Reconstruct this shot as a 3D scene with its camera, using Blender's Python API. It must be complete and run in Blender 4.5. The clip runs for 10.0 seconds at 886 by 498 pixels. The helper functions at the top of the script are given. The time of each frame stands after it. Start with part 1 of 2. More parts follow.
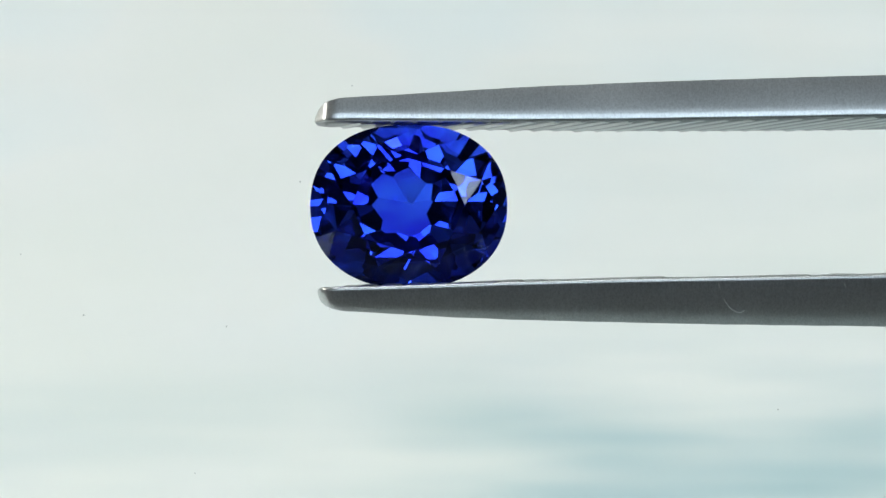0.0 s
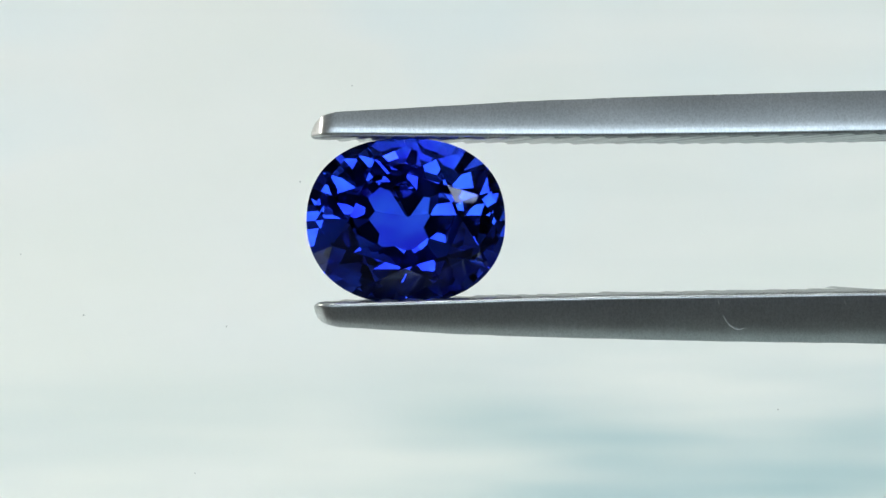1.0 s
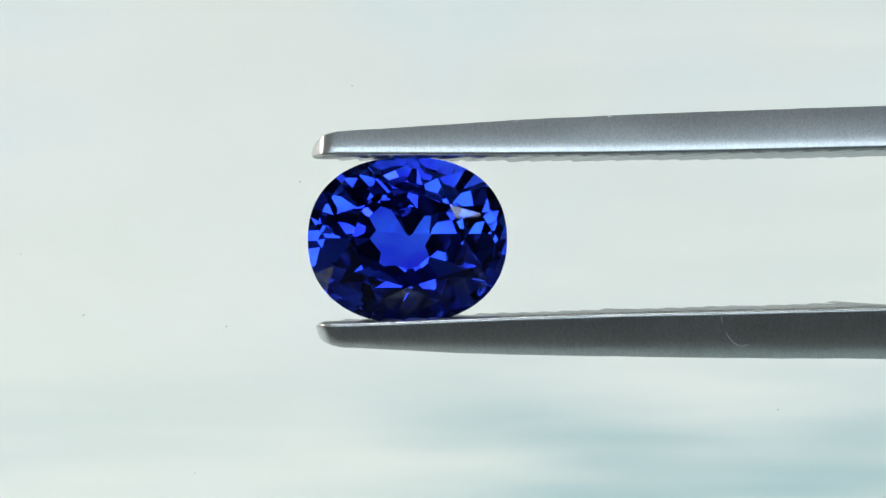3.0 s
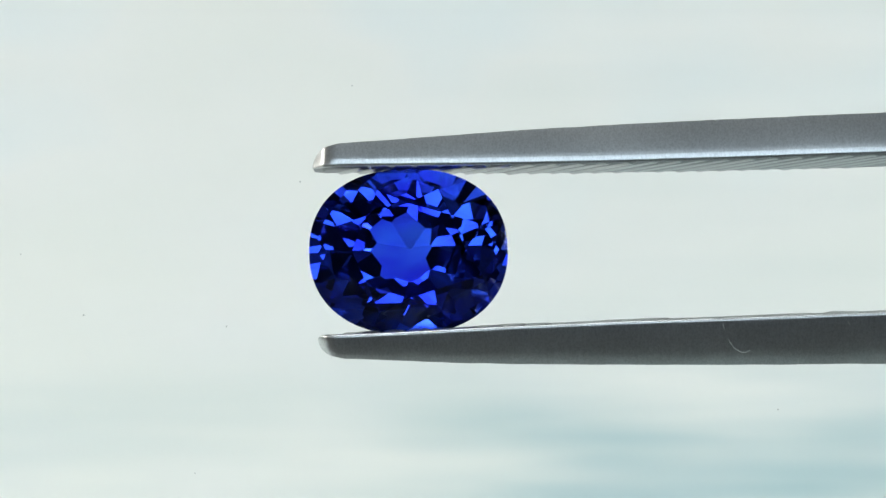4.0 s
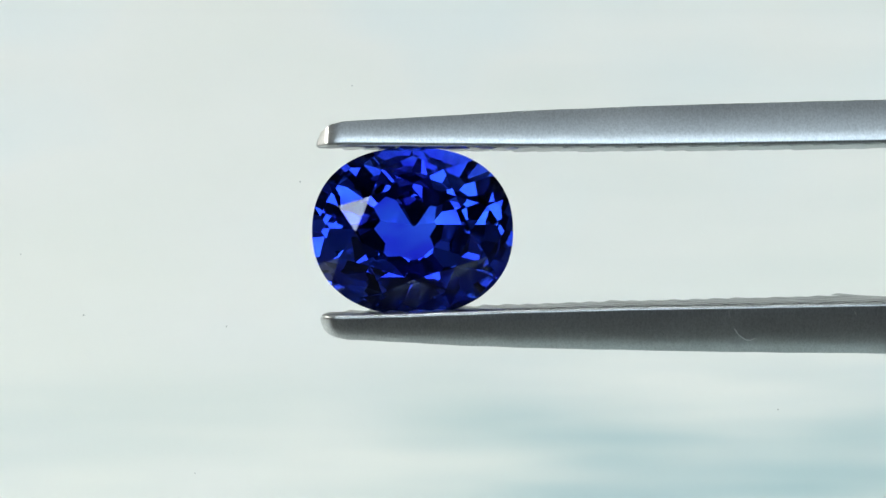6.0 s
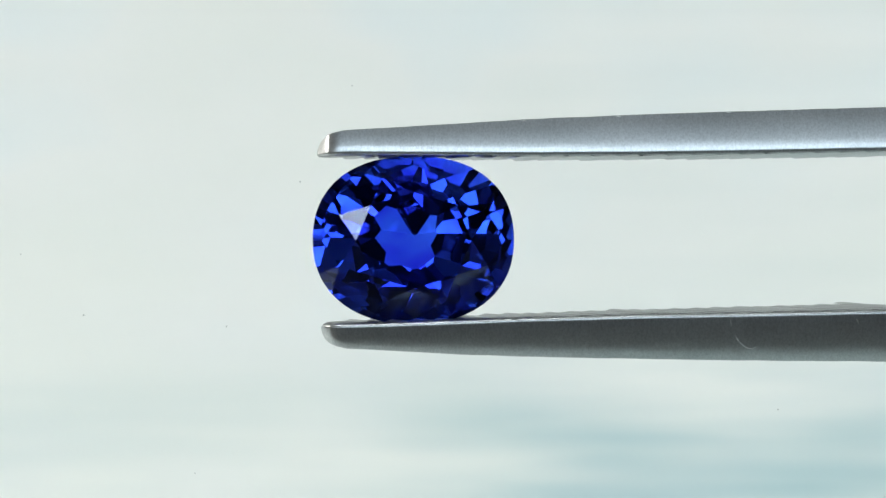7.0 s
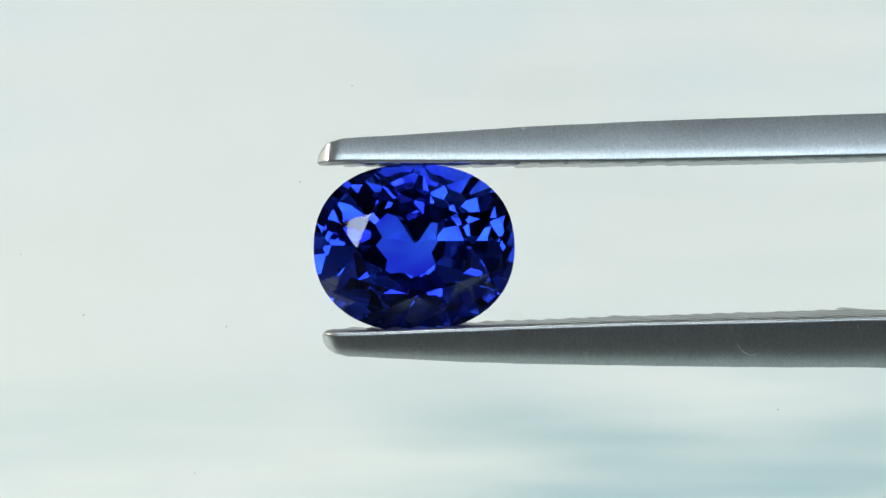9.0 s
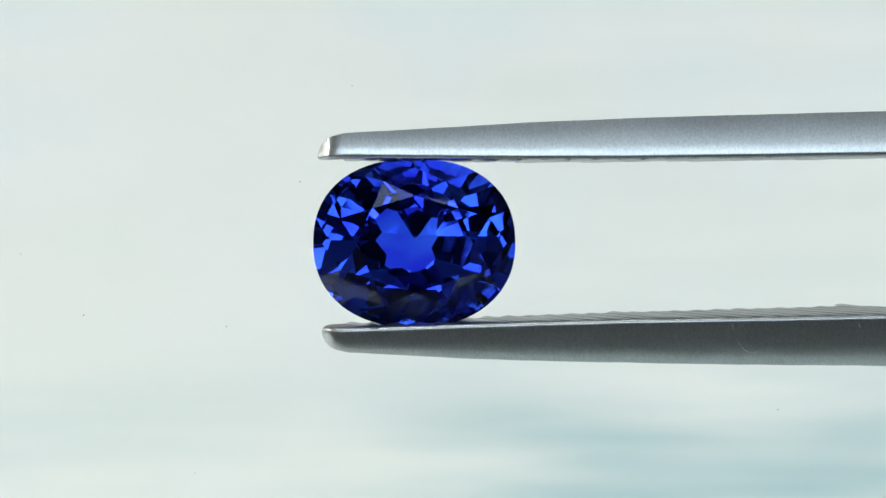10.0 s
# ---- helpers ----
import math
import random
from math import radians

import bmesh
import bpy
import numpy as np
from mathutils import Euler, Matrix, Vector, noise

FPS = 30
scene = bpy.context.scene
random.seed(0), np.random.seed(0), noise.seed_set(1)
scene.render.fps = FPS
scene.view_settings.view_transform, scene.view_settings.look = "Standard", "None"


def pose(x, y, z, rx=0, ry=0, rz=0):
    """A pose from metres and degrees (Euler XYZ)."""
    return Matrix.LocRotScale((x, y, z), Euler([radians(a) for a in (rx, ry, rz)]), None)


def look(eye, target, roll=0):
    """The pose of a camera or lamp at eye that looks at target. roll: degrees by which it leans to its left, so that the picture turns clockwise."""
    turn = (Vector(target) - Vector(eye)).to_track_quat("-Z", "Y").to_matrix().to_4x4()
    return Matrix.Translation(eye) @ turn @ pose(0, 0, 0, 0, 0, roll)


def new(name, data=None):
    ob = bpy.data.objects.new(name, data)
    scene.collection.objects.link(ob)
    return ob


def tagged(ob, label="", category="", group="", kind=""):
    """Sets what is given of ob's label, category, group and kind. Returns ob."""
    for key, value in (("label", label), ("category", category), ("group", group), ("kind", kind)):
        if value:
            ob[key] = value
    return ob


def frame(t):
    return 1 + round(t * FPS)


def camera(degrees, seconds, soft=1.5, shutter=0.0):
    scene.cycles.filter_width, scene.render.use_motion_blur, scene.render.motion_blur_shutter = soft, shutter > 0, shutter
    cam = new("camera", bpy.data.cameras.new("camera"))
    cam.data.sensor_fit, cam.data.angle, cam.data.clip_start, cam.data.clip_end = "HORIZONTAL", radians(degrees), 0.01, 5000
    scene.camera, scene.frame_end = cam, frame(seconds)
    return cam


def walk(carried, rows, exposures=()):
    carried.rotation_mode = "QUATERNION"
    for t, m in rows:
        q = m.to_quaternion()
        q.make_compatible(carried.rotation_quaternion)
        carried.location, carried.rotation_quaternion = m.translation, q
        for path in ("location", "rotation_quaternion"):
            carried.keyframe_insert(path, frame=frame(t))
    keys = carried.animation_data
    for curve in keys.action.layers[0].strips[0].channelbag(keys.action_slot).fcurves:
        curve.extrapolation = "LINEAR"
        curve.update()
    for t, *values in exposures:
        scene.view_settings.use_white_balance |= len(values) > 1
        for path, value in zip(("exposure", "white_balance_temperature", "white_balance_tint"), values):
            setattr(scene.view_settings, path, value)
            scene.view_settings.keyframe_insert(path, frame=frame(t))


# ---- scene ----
# A macro shot: sapphire about 7 mm long in gem tweezers, 59 mm before a lens that stands still.
MM = 0.001
REACH = 58.855  # lens to stone, millimetres
HEIGHT = 0.1    # lens above the table, metres
cam = camera(30.0, 10.0)
STAND = pose(0, -REACH * MM, HEIGHT, 90, 0, 0)
walk(cam, [(0.0, STAND), (10.0, STAND)])

# ---- light: a daylight window behind the lens, two small lamps beside it, a ceiling panel and added side lamps ----
scene.view_settings.exposure = 0.0
world = bpy.data.worlds.new("world")
scene.world = world
world.use_nodes = True
wn = world.node_tree.nodes
sky = wn.new("ShaderNodeTexSky")
sky.sky_type, sky.sun_disc = "NISHITA", False
sky.sun_elevation, sky.sun_rotation = radians(40), radians(250)
world.node_tree.links.new(sky.outputs[0], wn["Background"].inputs[0])
wn["Background"].inputs[1].default_value = 0.1


def area_lamp(name, size_x, size_y, watts, colour, m):
    lamp = bpy.data.lights.new(name, "AREA")
    lamp.shape, lamp.size, lamp.size_y, lamp.energy, lamp.color = "RECTANGLE", size_x, size_y, watts, colour
    ob = new(name, lamp)
    ob.matrix_world = m
    return ob


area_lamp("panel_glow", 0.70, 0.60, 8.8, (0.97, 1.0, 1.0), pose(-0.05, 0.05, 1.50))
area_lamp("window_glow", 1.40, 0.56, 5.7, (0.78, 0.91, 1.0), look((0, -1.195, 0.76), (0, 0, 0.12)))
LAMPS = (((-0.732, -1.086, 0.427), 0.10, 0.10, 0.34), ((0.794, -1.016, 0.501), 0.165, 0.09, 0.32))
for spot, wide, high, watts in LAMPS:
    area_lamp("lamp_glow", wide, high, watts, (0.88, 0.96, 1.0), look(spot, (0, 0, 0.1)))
# unseen lamps, added to brighten the paper behind the stone
ADDED_SIDE_LAMPS = ((-0.52, 0.02, 0.34), (0.52, 0.02, 0.34))
for spot in ADDED_SIDE_LAMPS:
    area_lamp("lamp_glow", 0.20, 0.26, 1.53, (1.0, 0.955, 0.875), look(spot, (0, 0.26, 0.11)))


# ---- materials ----
def material(name, colour, rough=0.5, metal=0.0):
    m = bpy.data.materials.new(name)
    m.use_nodes = True
    b = m.node_tree.nodes["Principled BSDF"]
    b.inputs["Base Color"].default_value = (*colour, 1)
    b.inputs["Roughness"].default_value = rough
    b.inputs["Metallic"].default_value = metal
    return m, m.node_tree.nodes, m.node_tree.links, b


def noise_node(n, l, scale, detail=3.0, stretch=(1, 1, 1), rough=0.55):
    co = n.new("ShaderNodeTexCoord")
    mp = n.new("ShaderNodeMapping")
    mp.inputs["Scale"].default_value = stretch
    tx = n.new("ShaderNodeTexNoise")
    tx.inputs["Scale"].default_value, tx.inputs["Detail"].default_value, tx.inputs["Roughness"].default_value = scale, detail, rough
    l.new(co.outputs["Object"], mp.inputs["Vector"])
    l.new(mp.outputs[0], tx.inputs["Vector"])
    return tx.outputs["Fac"]


def ramp(n, l, fac, *stops):
    r = n.new("ShaderNodeValToRGB")
    e = r.color_ramp.elements
    while len(e) < len(stops):
        e.new(0.5)
    for i, (p, c) in enumerate(stops):
        e[i].position, e[i].color = p, (*c, 1)
    l.new(fac, r.inputs[0])
    return r.outputs[0]


def mixed(n, l, fac, a, b, how="MIX"):
    m = n.new("ShaderNodeMix")
    m.data_type, m.blend_type = "RGBA", how
    for sock, v in ((m.inputs[0], fac), (m.inputs[6], a), (m.inputs[7], b)):
        if isinstance(v, (int, float)):
            sock.default_value = v
        elif isinstance(v, tuple):
            sock.default_value = (*v, 1)
        else:
            l.new(v, sock)
    return m.outputs[2]


def bump(n, l, b, height, strength, distance):
    k = n.new("ShaderNodeBump")
    k.inputs["Strength"].default_value, k.inputs["Distance"].default_value = strength, distance
    l.new(height, k.inputs["Height"])
    if b.inputs["Normal"].is_linked:
        l.new(b.inputs["Normal"].links[0].from_socket, k.inputs["Normal"])
    l.new(k.outputs[0], b.inputs["Normal"])


def make_paper():
    m, n, l, b = material("white_paper", (0.85, 0.87, 0.84), 0.8)
    cloud = noise_node(n, l, 14, 2.0, (1, 1, 1.6))
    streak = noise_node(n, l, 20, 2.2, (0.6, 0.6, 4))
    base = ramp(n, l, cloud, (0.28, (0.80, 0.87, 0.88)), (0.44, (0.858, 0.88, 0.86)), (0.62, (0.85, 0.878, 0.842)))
    # bluish darker streaks, stronger towards the bottom and the right
    streak_tint = ramp(n, l, streak, (0.30, (0.98, 0.99, 0.99)), (0.66, (0.55, 0.71, 0.76)))
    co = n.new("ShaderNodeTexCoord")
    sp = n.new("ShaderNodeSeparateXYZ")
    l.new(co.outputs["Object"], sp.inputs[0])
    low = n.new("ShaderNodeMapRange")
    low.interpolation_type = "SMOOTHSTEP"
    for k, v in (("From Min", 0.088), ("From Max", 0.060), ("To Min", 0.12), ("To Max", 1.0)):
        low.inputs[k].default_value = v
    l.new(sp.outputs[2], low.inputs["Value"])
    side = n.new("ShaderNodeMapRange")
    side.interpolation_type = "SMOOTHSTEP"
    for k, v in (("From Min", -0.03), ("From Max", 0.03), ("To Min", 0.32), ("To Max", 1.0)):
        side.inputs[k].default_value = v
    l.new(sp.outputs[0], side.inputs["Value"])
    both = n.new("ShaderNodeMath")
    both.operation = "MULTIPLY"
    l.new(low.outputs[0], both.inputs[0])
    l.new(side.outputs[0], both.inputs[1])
    l.new(mixed(n, l, both.outputs[0], base, mixed(n, l, 1.0, base, streak_tint, "MULTIPLY")), b.inputs["Base Color"])
    return m


def make_steel(name, tint, low=0.24, high=0.42):
    m, n, l, b = material(name, tint, 0.33, 1.0)
    brush = noise_node(n, l, 9000, 3.0, (1.0, 0.12, 0.12))
    blotch = noise_node(n, l, 500, 2.0, (0.5, 1, 1))
    grain = noise_node(n, l, 30000, 2.0)
    dark = tuple(c * 0.84 for c in tint)
    fleck = ramp(n, l, noise_node(n, l, 16000, 3.0, (1, 1, 0.6), 0.7), (0.32, (0.78,) * 3), (0.60, (1.0,) * 3))
    l.new(mixed(n, l, 1.0, mixed(n, l, brush, dark, tint), fleck, "MULTIPLY"), b.inputs["Base Color"])
    l.new(ramp(n, l, blotch, (0.0, (low,) * 3), (1.0, (high,) * 3)), b.inputs["Roughness"])
    bump(n, l, b, brush, 0.12, 0.00002)
    bump(n, l, b, grain, 0.14, 0.00001)
    return m


def make_sapphire():
    m, n, l, b = material("blue_sapphire", (0.035, 0.075, 0.80), 0.02)
    b.inputs["Transmission Weight"].default_value = 1.0
    b.inputs["IOR"].default_value = 1.77
    b.inputs["Specular Tint"].default_value = (0.46, 0.52, 0.68, 1)
    # colour zoning of the stone, strengthened to stand in for light gradients across facets
    zone = noise_node(n, l, 420, 2.5, (1, 1, 1.6))
    l.new(ramp(n, l, zone, (0.36, (0.014, 0.022, 0.80)), (0.64, (0.030, 0.112, 1.0))), b.inputs["Base Color"])
    return m


def make_plain(name, colour, rough, scale, spread=0.12):
    m, n, l, b = material(name, colour, rough)
    low = tuple(c * (1 - spread) for c in colour)
    l.new(mixed(n, l, noise_node(n, l, scale, 4.0), low, colour), b.inputs["Base Color"])
    bump(n, l, b, noise_node(n, l, scale * 12, 3.0), 0.2, 0.001)
    return m


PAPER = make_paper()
STEEL = make_steel("satin_steel", (0.63, 0.662, 0.668), 0.27, 0.37)
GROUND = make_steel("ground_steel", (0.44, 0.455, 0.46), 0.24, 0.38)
# darker copy of the steel: shade between the teeth put into its colour
GROOVE_SHADE = make_steel("shaded_groove_steel", (0.22, 0.23, 0.235), 0.35, 0.55)
SAPPHIRE = make_sapphire()
# near-black so that the unseen room mirrors dark in stone and steel
WALL = make_plain("charcoal_wall_paint", (0.022, 0.024, 0.027), 0.8, 3)
DARK = make_plain("charcoal_ceiling_paint", (0.022, 0.023, 0.025), 0.85, 3)
FLOOR = make_plain("dark_floor_boards", (0.05, 0.04, 0.032), 0.5, 6, 0.3)
WOOD = make_plain("black_stained_wood", (0.035, 0.034, 0.032), 0.6, 20, 0.25)
WHITE = make_plain("white_lacquer", (0.78, 0.78, 0.76), 0.4, 10)
FIBRE = make_plain("pale_lint", (0.75, 0.77, 0.76), 0.7, 4000)
DUST = make_plain("grey_dust", (0.34, 0.36, 0.37), 0.9, 900)
SPECK = make_plain("pale_grey_dust", (0.52, 0.55, 0.54), 0.9, 900)
GLASS, _, _, gb = material("window_glass", (1, 1, 1), 0.02)
gb.inputs["Transmission Weight"].default_value = 1.0


# ---- mesh helpers ----
def mesh_of(name, bm, mat, smooth=0):
    """A mesh; smooth: degrees up to which an edge is shaded round."""
    bmesh.ops.recalc_face_normals(bm, faces=bm.faces)
    for f in bm.faces:
        f.smooth = smooth > 0
    for e in bm.edges:
        e.smooth = len(e.link_faces) == 2 and e.calc_face_angle(3.14) < radians(smooth)
    me = bpy.data.meshes.new(name)
    bm.to_mesh(me)
    bm.free()
    me.materials.append(mat)
    return me


def part(name, bm, mat, parent, label="", smooth=0):
    ob = new(name, mesh_of(name, bm, mat, smooth))
    ob.parent = parent
    return tagged(ob, label)


def box(bm, x0, x1, y0, y1, z0, z1):
    v = [bm.verts.new((x, y, z)) for x in (x0, x1) for y in (y0, y1) for z in (z0, z1)]
    for q in ((0, 1, 3, 2), (4, 6, 7, 5), (0, 4, 5, 1), (2, 3, 7, 6), (0, 2, 6, 4), (1, 5, 7, 3)):
        bm.faces.new([v[i] for i in q])
    return bm


def loft(bm, rings):
    """Closed rings of equal length joined into a tube with capped ends."""
    made = [[bm.verts.new(p) for p in ring] for ring in rings]
    for a, b in zip(made, made[1:]):
        for i in range(len(a)):
            j = (i + 1) % len(a)
            bm.faces.new((a[i], a[j], b[j], b[i]))
    bm.faces.new(made[0])
    bm.faces.new(made[-1])
    return bm


def tube(bm, points, radius, sides=6):
    rings = []
    for i, p in enumerate(points):
        d = (Vector(points[min(i + 1, len(points) - 1)]) - Vector(points[max(i - 1, 0)])).normalized()
        u = d.orthogonal().normalized()
        w = d.cross(u)
        r = radius * (0.4 if i in (0, len(points) - 1) else 1)
        rings.append([Vector(p) + r * (math.cos(a) * u + math.sin(a) * w) for a in [2 * math.pi * k / sides for k in range(sides)]])
    return loft(bm, rings)


# ---- the room: closed, dim, unseen, added for dark reflections; with a window and a ceiling panel ----
def structure(name, bm, mat, label, category):
    return tagged(new(name, mesh_of(name, bm, mat)), label, category, kind="structure")


structure("floor", box(bmesh.new(), -1.3, 1.3, -1.3, 1.3, -0.80, -0.75), FLOOR, "unseen dark brown wooden floor, added to close a small room", "floor")
structure("ceiling", box(bmesh.new(), -1.3, 1.3, -1.3, 1.3, 1.60, 1.65), DARK, "unseen charcoal ceiling, added for dark reflections", "ceiling")
structure("wall_east", box(bmesh.new(), 1.2, 1.3, -1.2, 1.2, -0.75, 1.60), WALL, "unseen charcoal wall, added for dark reflections", "wall")
structure("wall_north", box(bmesh.new(), -1.2, 1.2, 1.2, 1.3, -0.75, 1.60), WALL, "unseen charcoal wall behind the paper, added to close the room", "wall")
structure("wall_west", box(bmesh.new(), -1.3, -1.2, -1.2, 1.2, -0.75, 1.60), WALL, "unseen charcoal wall, added for dark reflections", "wall")
south = bmesh.new()
for x0, x1, z0, z1 in ((-1.2, -0.75, -0.75, 1.6), (0.75, 1.2, -0.75, 1.6), (-0.75, 0.75, -0.75, 0.43), (-0.75, 0.75, 1.09, 1.6)):
    box(south, x0, x1, -1.3, -1.2, z0, z1)
structure("wall_south", south, WALL, "unseen charcoal wall with a window opening, added for dark reflections", "wall")
window = tagged(new("window_1"), "white framed daylight window in a charcoal wall", "window", kind="structure")
fr = bmesh.new()
for x0, x1, z0, z1 in ((-0.75, -0.70, 0.43, 1.09), (0.70, 0.75, 0.43, 1.09), (-0.70, 0.70, 0.43, 0.48), (-0.70, 0.70, 1.04, 1.09)):
    box(fr, x0, x1, -1.28, -1.22, z0, z1)
part("window_frame", fr, WHITE, window)
pane = part("pane", box(bmesh.new(), -0.70, 0.70, -1.253, -1.249, 0.48, 1.04), GLASS, window)
pane.visible_shadow = False


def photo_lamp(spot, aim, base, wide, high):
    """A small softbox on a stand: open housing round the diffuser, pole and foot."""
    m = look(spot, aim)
    thing = tagged(new("softbox_lamp"), "unseen small black softbox lamp on a thin stand, switched on", "lamp", "softbox lamps")
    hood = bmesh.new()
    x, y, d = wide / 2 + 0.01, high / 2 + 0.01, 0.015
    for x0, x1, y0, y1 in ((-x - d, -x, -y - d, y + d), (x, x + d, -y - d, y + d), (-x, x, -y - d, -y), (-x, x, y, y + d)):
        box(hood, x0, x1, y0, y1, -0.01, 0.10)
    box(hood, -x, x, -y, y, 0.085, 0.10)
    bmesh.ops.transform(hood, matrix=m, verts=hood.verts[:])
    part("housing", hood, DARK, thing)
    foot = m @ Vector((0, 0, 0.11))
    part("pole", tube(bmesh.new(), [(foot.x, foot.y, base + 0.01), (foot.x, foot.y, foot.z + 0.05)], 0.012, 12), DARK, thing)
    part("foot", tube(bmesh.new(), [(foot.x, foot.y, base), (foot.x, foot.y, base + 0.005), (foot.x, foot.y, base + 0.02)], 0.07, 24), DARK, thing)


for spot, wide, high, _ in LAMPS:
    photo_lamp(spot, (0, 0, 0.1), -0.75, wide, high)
# bodies for the added lamps, standing on the table out of view
for spot in ADDED_SIDE_LAMPS:
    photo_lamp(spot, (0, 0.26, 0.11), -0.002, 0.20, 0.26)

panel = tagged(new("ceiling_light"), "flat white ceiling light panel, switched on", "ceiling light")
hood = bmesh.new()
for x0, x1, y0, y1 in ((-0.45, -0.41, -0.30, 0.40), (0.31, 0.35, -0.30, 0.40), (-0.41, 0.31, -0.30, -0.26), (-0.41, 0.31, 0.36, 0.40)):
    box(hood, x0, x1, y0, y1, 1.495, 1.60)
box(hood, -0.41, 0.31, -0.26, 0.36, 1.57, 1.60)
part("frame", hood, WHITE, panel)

# unseen table, added to carry the paper; black keeps the stone's reflections dark
table = tagged(new("table"), "unseen black stained wooden table, added under a white paper sheet", "table")
part("tabletop", box(bmesh.new(), -0.75, 0.75, -0.45, 0.45, -0.03, -0.002), WOOD, table)
for sx in (-0.70, 0.65):
    for sy in (-0.40, 0.35):
        part("leg", box(bmesh.new(), sx, sx + 0.05, sy, sy + 0.05, -0.75, -0.03), WOOD, table)


# ---- the sheet of paper: it lies on the table and curves up behind the stone ----
def paper_sweep():
    bm = bmesh.new()
    back, r = 0.26, 0.04
    line = [(-0.048 + 0.02 * i, 0.0) for i in range(30)]
    line = [p for p in line if p[0] < back - r - 0.01]
    line += [(back - r + r * math.sin(a), r - r * math.cos(a)) for a in [math.pi / 2 * k / 20 for k in range(21)]]
    line += [(back, r + 0.02 * k) for k in range(1, 17)]
    lower = []
    for k, (y, z) in enumerate(line):
        y0, z0 = line[max(k - 1, 0)]
        y1, z1 = line[min(k + 1, len(line) - 1)]
        d = math.hypot(y1 - y0, z1 - z0)
        lower.append((y + 0.001 * (z1 - z0) / d, z - 0.001 * (y1 - y0) / d))
    prof = line + lower[::-1]
    loft(bm, [[(x, y, z) for y, z in prof] for x in (-0.40, 0.40)])
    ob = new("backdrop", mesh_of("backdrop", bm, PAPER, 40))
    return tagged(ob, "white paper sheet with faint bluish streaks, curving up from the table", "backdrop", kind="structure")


paper_sweep()

# ---- tweezers and stone, in their own space: origin at the stone's middle ----
ORIGIN_X, ORIGIN_Z, TILT = -1.217, 1.604, radians(-1.48)
FOCAL = 784 / math.tan(radians(15))


def at_depth(px, py, y):
    """Millimetres in the tweezers' space for a spot of the picture plane at the depth y."""
    z = 0.0
    for _ in range(4):
        k = (REACH + y * math.cos(TILT) - z * math.sin(TILT)) / FOCAL
        z = ((441 - py) * k - ORIGIN_Z - y * math.sin(TILT)) / math.cos(TILT)
    return ((px - 784) * k - ORIGIN_X, z)


# stations of an arm from tip to the edge of view: place, inner edge, outer edge, width in mm
UPPER = [(557, 216, 212, 1.00), (559, 217, 203, 1.10), (564, 216.5, 192, 1.38), (571, 215.5, 183.5, 1.75), (578, 214.5, 178.5, 2.10), (600, 213.5, 172.5, 2.15),
         (700, 214, 167, 2.40), (916, 215, 154, 3.00), (1100, 214, 146, 3.50), (1300, 211, 139.5, 4.05), (1568, 206, 132, 4.70)]
LOWER = [(562, 513, 517, 0.60), (564, 510, 526, 1.00), (568, 508, 534, 1.50), (575, 507, 540.5, 1.85), (586, 507, 545.5, 2.05), (605, 506.5, 550, 2.15),
         (700, 504, 555, 2.40), (800, 500.5, 561, 2.68), (900, 497, 565, 2.96), (1100, 492, 570, 3.50), (1300, 489, 574, 4.05), (1568, 484, 577, 4.70)]
# onward to the joined tail: x, inner z, outer z, width
TAIL = [(30, 3.2, 4.9, 6.0), (50, 3.1, 4.8, 8.0), (80, 1.9, 3.5, 9.0), (104, 0.35, 1.7, 8.5), (116, 0.04, 1.2, 7.0), (118, 0.04, 1.0, 5.0)]


def stations(table, up):
    out = []
    for px, yi, yo, w in table:
        x, zi = at_depth(px, yi, -w / 2)
        out.append((x, zi, at_depth(px, yo, -w / 2 + min(0.4 * w, 0.0075 * abs(yo - yi)))[1], w))
    return out + [(x, up * zi, up * zo, w) for x, zi, zo, w in TAIL]


def smooth_between(rows, x):
    x = min(max(x, rows[0][0]), rows[-1][0])
    for a, b in zip(rows, rows[1:]):
        if a[0] <= x <= b[0]:
            f = (x - a[0]) / (b[0] - a[0])
            return [p + (q - p) * f for p, q in zip(a, b)]
    return list(rows[-1])


def face(h, up):
    """The front face of an arm from its inner edge outward: (lean back, height) in mm. A fine rounded edge, on the upper arm a polished rim, then a slowly turning flank."""
    k = min(1.0, h / 0.8)
    steps = [(0.035, -45), (0.035, -23), (0.035, -8)] if up > 0 else [(0.055, -52), (0.04, -30), (0.03, -10)]
    steps += [(0.04, 14), (0.09, 14), (0.04, 14)] if up > 0 else [(0.06, 6)]
    used = sum(dz for dz, _ in steps) * k
    steps = [(dz * k, tilt) for dz, tilt in steps]
    for q in range(6):
        f = (q + 0.5) / 6
        steps.append(((h - used) / 6, 20.2 + 6 * f if up > 0 else 14 + 20 * f ** 1.5))
    out, lean, z = [], 0.0, 0.0
    for dz, tilt in steps:
        out.append((lean, z))
        lean += dz * math.tan(radians(tilt))
        z += dz
    out.append((lean, h))
    front = min(d for d, _ in out)
    return [(d - front, z) for d, z in out]


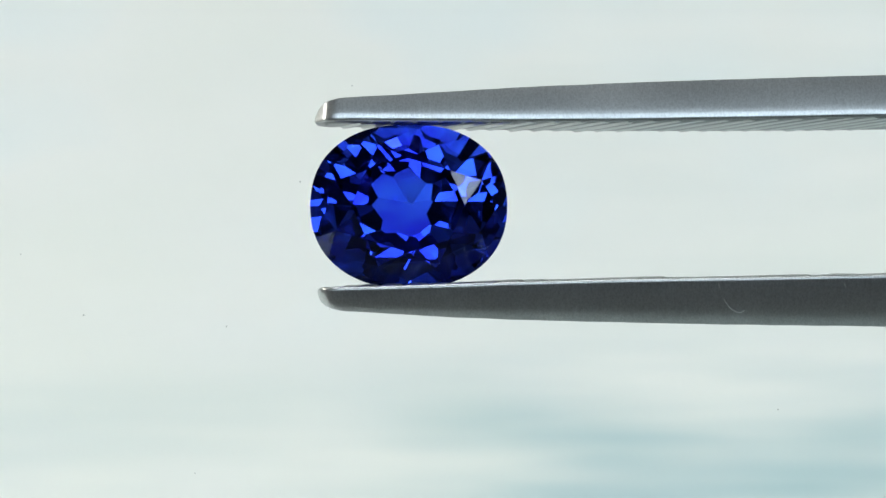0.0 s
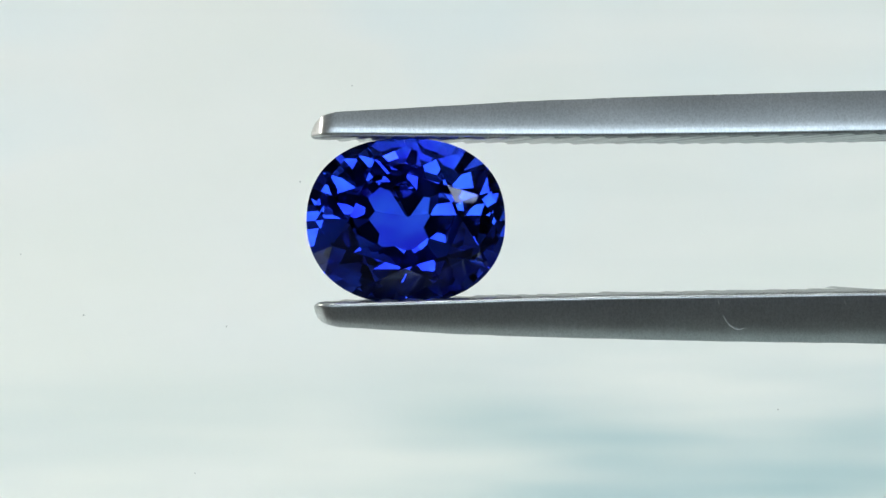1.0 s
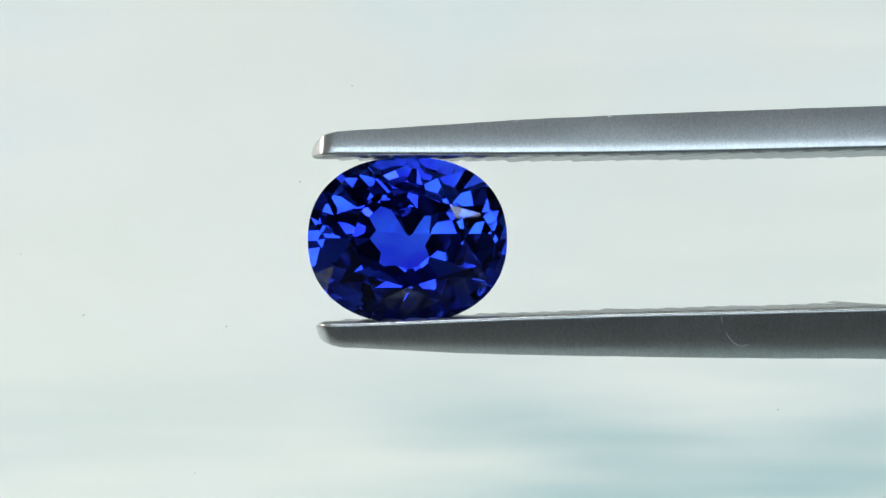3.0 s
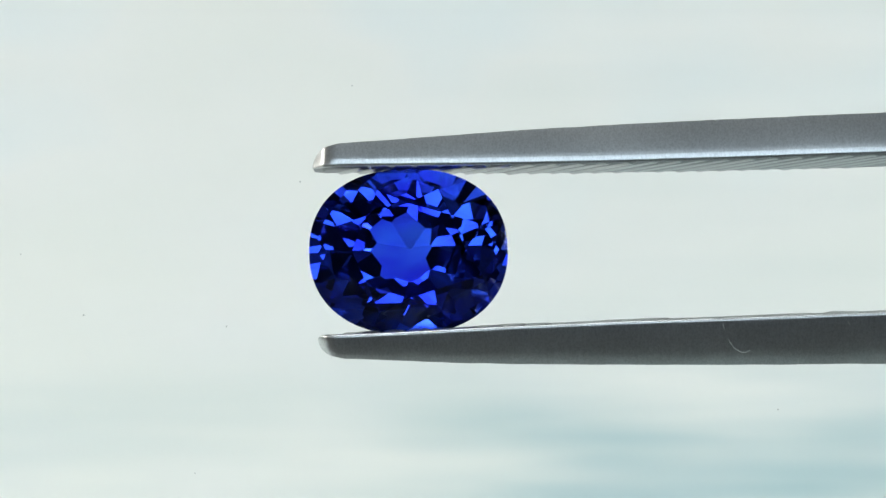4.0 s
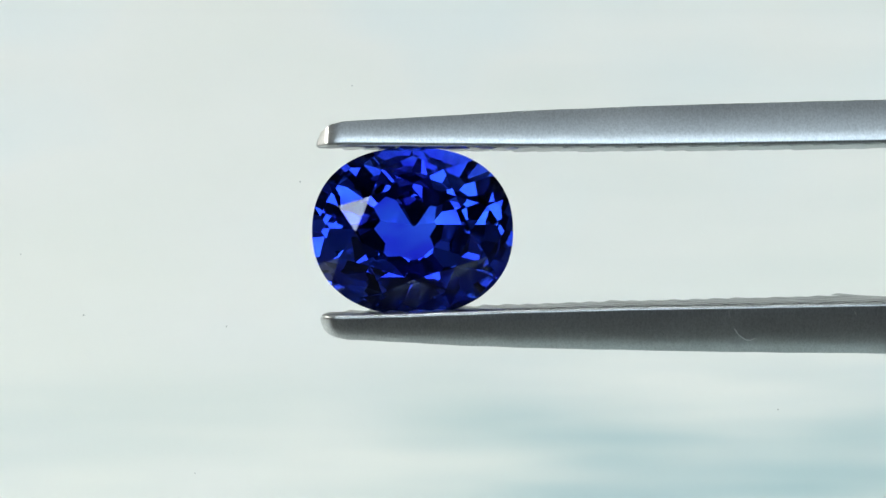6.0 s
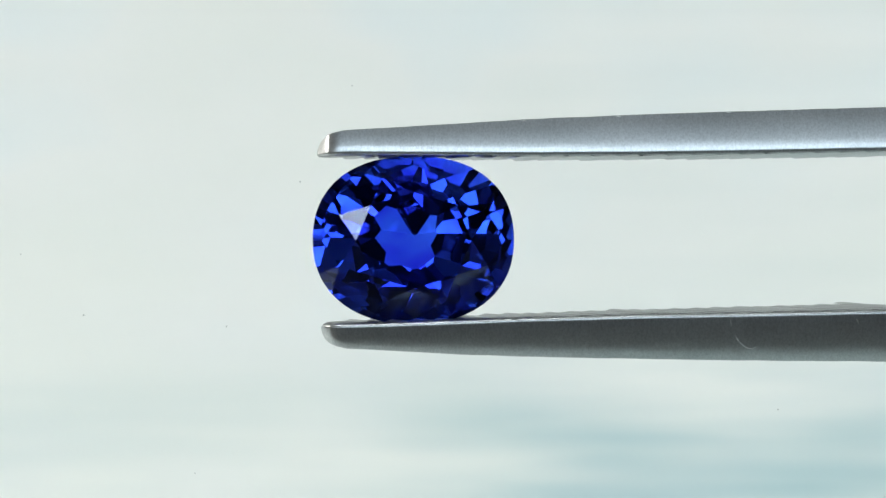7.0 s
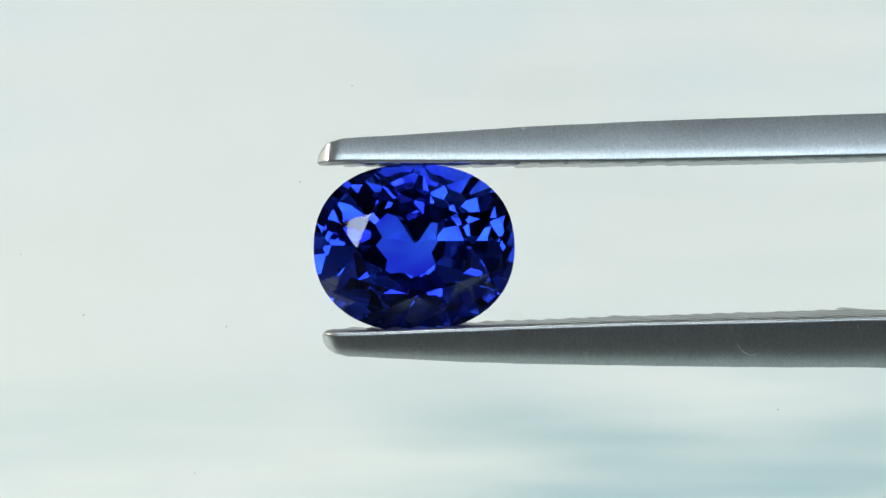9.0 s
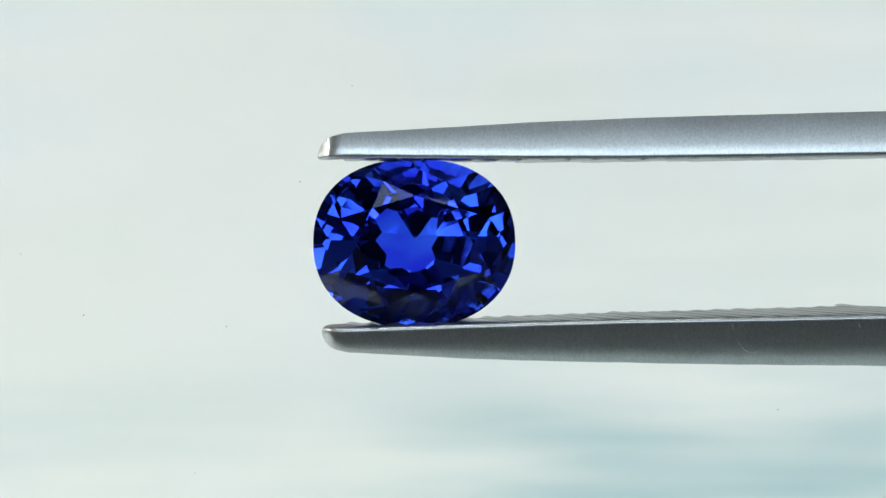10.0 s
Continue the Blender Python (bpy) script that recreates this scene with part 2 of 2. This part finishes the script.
def arm_mesh(rows, up):
    xs = sorted({round(r[0], 3) for r in rows} | {round(rows[5][0] + 0.35 * i, 3) for i in range(1, 56)} | {20 + 4 * i for i in range(24)})
    rings = []
    for x in xs:
        x, zi, zo, w = smooth_between(rows, x)
        h, b = abs(zo - zi), w / 2
        half = [(b - min(d, 0.8 * b), z) for d, z in face(h, up)]
        wob = 0.012 * noise.noise(Vector((x * 0.9, up * 3, 0)))
        ring = [(x * MM, -y * MM, (zi + up * z * (1 + wob)) * MM) for y, z in half]
        ring += [(x * MM, y * MM, (zi + up * z * (1 + wob)) * MM) for y, z in reversed(half)]
        rings.append(ring)
    return loft(bmesh.new(), rings)


def tooth_mesh(bm, width, length, height, slant):
    """A rounded ridge that runs slantwise across the inner face of an arm."""
    prof = [(1.0, 0.0), (0.75, 0.30), (0.22, 0.93), (0.0, 1.0), (-0.22, 0.93), (-0.75, 0.30), (-1.0, 0.0)]
    rings = []
    for y, s in ((-0.5, 0.55), (-0.47, 0.92), (-0.2, 1.05), (0.2, 0.95), (0.47, 1.0), (0.5, 0.75)):
        rings.append([((c * width / 2 * s + y * length * slant) * MM, y * length * MM, (h * height * s - 0.03) * MM) for c, h in prof])
    return loft(bm, rings)


tweezers = tagged(new("tweezers"), "satin stainless steel gem tweezers with serrated tips, holding a blue stone", "tweezers")
ARMS = {}
for name, table_, up in (("upper_arm", UPPER, 1), ("lower_arm", LOWER, -1)):
    rows = stations(table_, up)
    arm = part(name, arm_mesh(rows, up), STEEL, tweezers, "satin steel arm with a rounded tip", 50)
    # inner faces take the darkened steel, shade painted between the teeth
    arm.data.materials.append(GROOVE_SHADE)
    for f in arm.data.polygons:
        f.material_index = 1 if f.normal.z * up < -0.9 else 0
    ARMS[up] = (rows, arm)
    random.seed(21 + up)
    x = rows[4][0] + 1.0
    while x < 17.5:
        _, zi, _, w = smooth_between(rows, x)
        slope = (smooth_between(rows, x + 0.4)[1] - smooth_between(rows, x - 0.4)[1]) / 0.8
        high = (0.10 if up > 0 else 0.085) * random.uniform(0.7, 1.1) * (1 if x < 9 else 0.8)
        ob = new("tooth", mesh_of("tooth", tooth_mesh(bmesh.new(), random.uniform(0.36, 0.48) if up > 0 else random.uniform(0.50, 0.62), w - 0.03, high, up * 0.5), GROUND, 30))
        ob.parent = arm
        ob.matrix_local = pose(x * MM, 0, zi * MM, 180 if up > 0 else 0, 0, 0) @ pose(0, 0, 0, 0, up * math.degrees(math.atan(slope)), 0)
        x += 0.80 * random.uniform(0.93, 1.07)


# ---- small marks on the steel ----
def on_arm(up, px, py):
    """A spot on the front face of an arm, a hair proud of the steel."""
    rows = ARMS[up][0]
    x, z = at_depth(px, py, -2.25)
    _, zi, zo, w = smooth_between(rows, x)
    prof = face(abs(zo - zi), up)
    lean = float(np.interp(abs(z - zi), [q for _, q in prof], [d for d, _ in prof]))
    return (x * MM, (-w / 2 + lean - 0.006) * MM, z * MM)


part("lint_fibre", tube(bmesh.new(), [on_arm(-1, *p) for p in ((1285, 529), (1290, 537), (1298, 546), (1308, 552), (1316, 553), (1324, 549))], 0.019 * MM), FIBRE, ARMS[-1][1], "thin pale lint fibre stuck to the steel")
part("lint_fibre", tube(bmesh.new(), [on_arm(-1, *p) for p in ((1274, 499), (1275, 504), (1278, 512))], 0.016 * MM), FIBRE, ARMS[-1][1], "thin pale lint fibre stuck to the steel")
part("scratch", tube(bmesh.new(), [on_arm(-1, *p) for p in ((1493, 500), (1496, 504), (1498, 508))], 0.019 * MM), FIBRE, ARMS[-1][1], "short bright scratch in the steel")
for px, py in ((913, 154.5), (1270, 140.8), (1078, 147.2)):
    x, z = at_depth(px, py, -1.7)
    part("burr", tube(bmesh.new(), [((x - 0.09) * MM, -1.7 * MM, (z - 0.01) * MM), (x * MM, -1.7 * MM, (z - 0.002) * MM), ((x + 0.10) * MM, -1.7 * MM, (z - 0.01) * MM)], 0.025 * MM), STEEL, ARMS[1][1], "tiny raised burr on the steel edge")
pit = bmesh.new()
random.seed(11)
for up, cx, cy, sx, sy, count in ((1, 735, 193, 26, 12, 16), (1, 620, 195, 20, 14, 8), (-1, 900, 545, 200, 12, 10), (1, 1250, 180, 200, 20, 8)):
    for _ in range(count):
        px, py, ln = random.gauss(cx, sx), random.gauss(cy, sy * 0.5), random.uniform(2, 6)
        tube(pit, [on_arm(up, px, py), on_arm(up, px + random.uniform(-1, 1), py + ln)], random.uniform(0.006, 0.014) * MM, 5)
tagged(part("pits", pit, DUST, tweezers, "fine dark pits and nicks in the steel"), kind="stuff")


# ---- camera sensor dust, set as specks on the paper ----
def sensor_dust_speck(px, py, size):
    k = (0.26 + REACH * MM) / FOCAL
    bm = bmesh.new()
    bmesh.ops.create_icosphere(bm, subdivisions=2, radius=1.0)
    for v in bm.verts:
        v.co *= 1 + 0.35 * noise.noise(v.co * 1.7 + Vector((px, py, 0)))
        v.co = Vector((v.co.x * size * k, v.co.y * 0.00006, v.co.z * size * k * 0.9))
    ob = new("sensor_dust_speck", mesh_of("sensor_dust_speck", bm, SPECK, 60))
    ob.location = ((px - 784) * k, 0.26, HEIGHT + (441 - py) * k)
    tagged(ob, "tiny grey speck on the paper, standing for dust on the camera sensor", "dust speck", "dust specks")


for px, py, size in ((148, 558, 1.8), (401, 578, 1.5), (531, 322, 1.8), (1377, 725, 1.6), (623, 152, 1.3), (37, 450, 1.1), (345, 838, 1.2)):
    sensor_dust_speck(px, py, size)


# ---- the stone: an oval cushion-like brilliant, cut by planes ----
# pavilion tiers from girdle to keel: facets, first facet's angle, steepness and its unevenness, place (radius, depth)
PAVILION_SEED, KEEL, MIDDLE, KEEL_LEAN = 163646, (0.017, 0.0), (-0.0466, -0.0068), 7.51
PAVILION = ((16, 3.2587, 53.8768, 1.4759, 1.03, 0.0), (12, 14.7644, 45.8103, 1.2456, 0.8, 0.31441), (10, 25.4830, 45.9420, 3.8573, 0.45, 0.68138), (8, -1.1173, 30.4896, 2.2578, 0.2, 0.86151))


def sapphire():
    half_x, half_z, n = 3.50, 2.92, 96
    table_r, junction_r, table_h, girdle = 0.565, 0.775, 0.36, 0.025
    bm = bmesh.new()
    ring = []

    def full(a):
        """Radius of the cushion-like outline at the angle a."""
        p = 2.30 if math.sin(a) >= 0 else 2.22
        return (abs(math.cos(a)) ** p + abs(math.sin(a)) ** p) ** (-1 / p)

    for k in range(n):
        a = 2 * math.pi * k / n
        c, s = math.cos(a), math.sin(a)
        ring.append((full(a) * c, full(a) * s))
    loft(bm, [[(x, y, z) for x, y in ring] for z in (-4.0, 4.0)])

    def cut(a, b, c):
        a, b, c = Vector(a), Vector(b), Vector(c)
        no = (b - a).cross(c - a).normalized()
        if no.dot(a) < 0:
            no = -no
        bmesh.ops.bisect_plane(bm, geom=bm.verts[:] + bm.edges[:] + bm.faces[:], plane_co=a, plane_no=no, clear_outer=True)
        bmesh.ops.holes_fill(bm, edges=[e for e in bm.edges if e.is_boundary], sides=0)

    def polar(deg, r, z):
        r *= full(radians(deg))
        return (r * math.cos(radians(deg)), r * math.sin(radians(deg)), z)

    def tilted(deg, steep, r, z):
        """Three points of a facet plane that leans outward by steep degrees and passes (r, z)."""
        p = Vector(polar(deg, r, z))
        t = Vector((-math.sin(radians(deg)), math.cos(radians(deg)), 0))
        sgn = 1 if z >= 0 else -1
        d = Vector((math.cos(radians(deg)), math.sin(radians(deg)), -sgn * math.tan(radians(steep))))
        return p, p + t, p + d

    cut((0, 0, table_h), (1, 0, table_h), (0, 1, table_h))
    jz = table_h - (junction_r * math.cos(radians(22.5)) - table_r) * (table_h - girdle) / (1.03 - table_r)
    for k in range(8):
        a = 45 * k
        cut(polar(a, table_r, table_h), polar(a + 22.5, junction_r, jz), polar(a - 22.5, junction_r, jz))
        cut(polar(a, table_r, table_h), polar(a + 45, table_r, table_h), polar(a + 22.5, junction_r, jz))
        for s in (-1, 1):
            cut(polar(a + s * 22.5, junction_r, jz), polar(a, 1.03, girdle), polar(a + s * 22.5, 1.03, girdle - 0.01))
    rng = np.random.default_rng(PAVILION_SEED)
    for count, first, steep, spread, r, z in PAVILION:
        for k in range(count):
            angle = 360 / count * k + first + rng.uniform(-2, 2)
            slope = steep + rng.uniform(-spread, spread) + (KEEL_LEAN * math.sin(radians(angle)) if r < 0.3 else 0)
            shift = Vector((*KEEL, 0)) if r < 0.3 else Vector((*MIDDLE, 0)) if r < 0.6 else Vector()
            pts = tilted(angle, slope, r, -girdle - z)
            cut(*[p + shift for p in pts])
    deep = 2.80
    # crown towards the lens: the cut's own axis lies along the tweezers' -y
    m = Matrix(((half_x * MM, 0, 0, 0), (0, 0, -deep * MM, 0), (0, half_z * MM, 0, -0.075 * MM), (0, 0, 0, 1)))
    bmesh.ops.transform(bm, matrix=m, verts=bm.verts[:])
    bmesh.ops.recalc_face_normals(bm, faces=bm.faces)
    ob = tagged(new("sapphire"), "oval faceted deep blue sapphire gripped between steel tweezer tips", "gemstone")

    def belongs(f):
        """The part of the cut that a facet belongs to, by the way it faces."""
        if f.normal.y < -0.999:
            return "table_facet"
        if abs(f.normal.y) < 0.02:
            return "girdle"
        return "crown" if f.normal.y < 0 else "pavilion"

    for name, label in (("table_facet", "large flat front facet"), ("crown", "ring of bright front facets"), ("girdle", "thin polished rim"), ("pavilion", "deep rear facets")):
        piece = bm.copy()
        bmesh.ops.delete(piece, geom=[f for f in piece.faces if belongs(f) != name], context="FACES")
        me = bpy.data.meshes.new(name)
        piece.to_mesh(me)
        piece.free()
        me.materials.append(SAPPHIRE)
        facet = new(name, me)
        facet.parent = ob
        tagged(facet, label)
    bm.free()
    return ob


stone = sapphire()

HOLD = [  # seconds; millimetres right, ahead, up of the lens axis; degrees
    (0, -1.217, -0.000, 1.585, -1.48, -0.00, -0.00),
    (0.5, -1.229, -0.253, 1.320, -0.75, 0.13, -0.30),
    (1, -1.307, -0.503, 1.058, -0.02, 0.02, 0.30),
    (1.2, -1.390, -0.570, 0.905, 0.49, -0.02, 0.45),
    (1.5, -1.514, -0.669, 0.740, 1.13, -0.09, 0.65),
    (1.75, -1.400, -0.620, 0.828, 1.10, -0.15, 0.75),
    (1.9, -1.300, -0.600, 0.634, 0.19, -0.20, 0.78),
    (2, -1.274, -0.586, 0.640, -0.43, -0.25, 0.79),
    (2.5, -1.267, -0.669, 0.478, -0.24, -0.36, 0.81),
    (2.7, -1.260, -0.650, 0.422, -0.17, -0.42, 0.90),
    (3.8, -1.220, -0.550, 0.229, -1.57, -0.80, 1.70),
    (4, -1.214, -0.503, -0.025, -2.93, -0.98, 1.88),
    (4.2, -1.190, -0.580, 0.133, -1.43, -0.72, 1.90),
    (4.3, -1.140, -0.800, 0.482, -0.12, -0.35, 1.90),
    (4.4, -1.090, -0.950, 0.578, 0.35, -0.20, 1.90),
    (4.5, -1.076, -0.998, 0.578, 0.35, -0.17, 1.92),
    (4.6, -1.085, -0.970, 0.415, 0.01, -0.20, 1.85),
    (4.7, -1.100, -0.900, 0.333, 0.37, -0.25, 1.70),
    (4.8, -1.180, -0.580, -0.101, -1.91, -0.90, 1.30),
    (5, -1.200, -0.503, -0.107, -2.65, -1.04, 1.11),
    (5.1, -1.190, -0.520, -0.108, -2.26, -0.98, 1.20),
    (5.2, -1.170, -0.620, 0.061, -1.11, -0.70, 1.40),
    (5.3, -1.130, -0.900, 0.251, 0.16, -0.35, 1.70),
    (5.4, -1.090, -1.050, 0.303, 0.31, -0.30, 1.90),
    (5.5, -1.065, -1.161, 0.546, 0.71, -0.23, 2.07),
    (5.7, -1.060, -1.160, 0.724, 1.35, -0.20, 2.00),
    (6.8, -1.030, -1.200, 0.457, 0.71, -0.30, 1.85),
    (7, -1.028, -1.242, 0.381, 0.65, -0.32, 1.81),
    (7.2, -1.020, -1.250, 0.290, 0.13, -0.35, 1.80),
    (7.5, -1.011, -1.323, 0.424, 0.82, -0.18, 1.74),
    (8, -1.010, -1.323, 0.332, 0.86, -0.32, 2.04),
    (8.5, -0.999, -1.242, 0.226, 0.74, -0.39, 1.75),
    (9, -1.004, -1.161, 0.117, 0.76, -0.54, 1.36),
    (9.2, -1.008, -1.220, 0.035, 1.25, -0.45, 1.40),
    (9.3, -1.010, -1.260, 0.164, 1.30, -0.38, 1.48),
    (9.4, -1.015, -1.300, 0.102, 1.66, -0.32, 1.55),
    (9.5, -1.020, -1.323, 0.254, 1.75, -0.26, 1.59),
    (9.8, -1.000, -1.400, 0.422, 2.03, -0.27, 2.00),
    (9.9, -0.995, -1.450, 0.293, 1.95, -0.28, 2.15),
    (10, -0.991, -1.484, 0.275, 1.77, -0.29, 2.27),
]


def motions():
    rows = [(t, pose(x * MM, y * MM, HEIGHT + z * MM, rx, ry, rz)) for t, x, y, z, rx, ry, rz in HOLD]
    walk(tweezers, rows)
    walk(stone, rows)


motions()
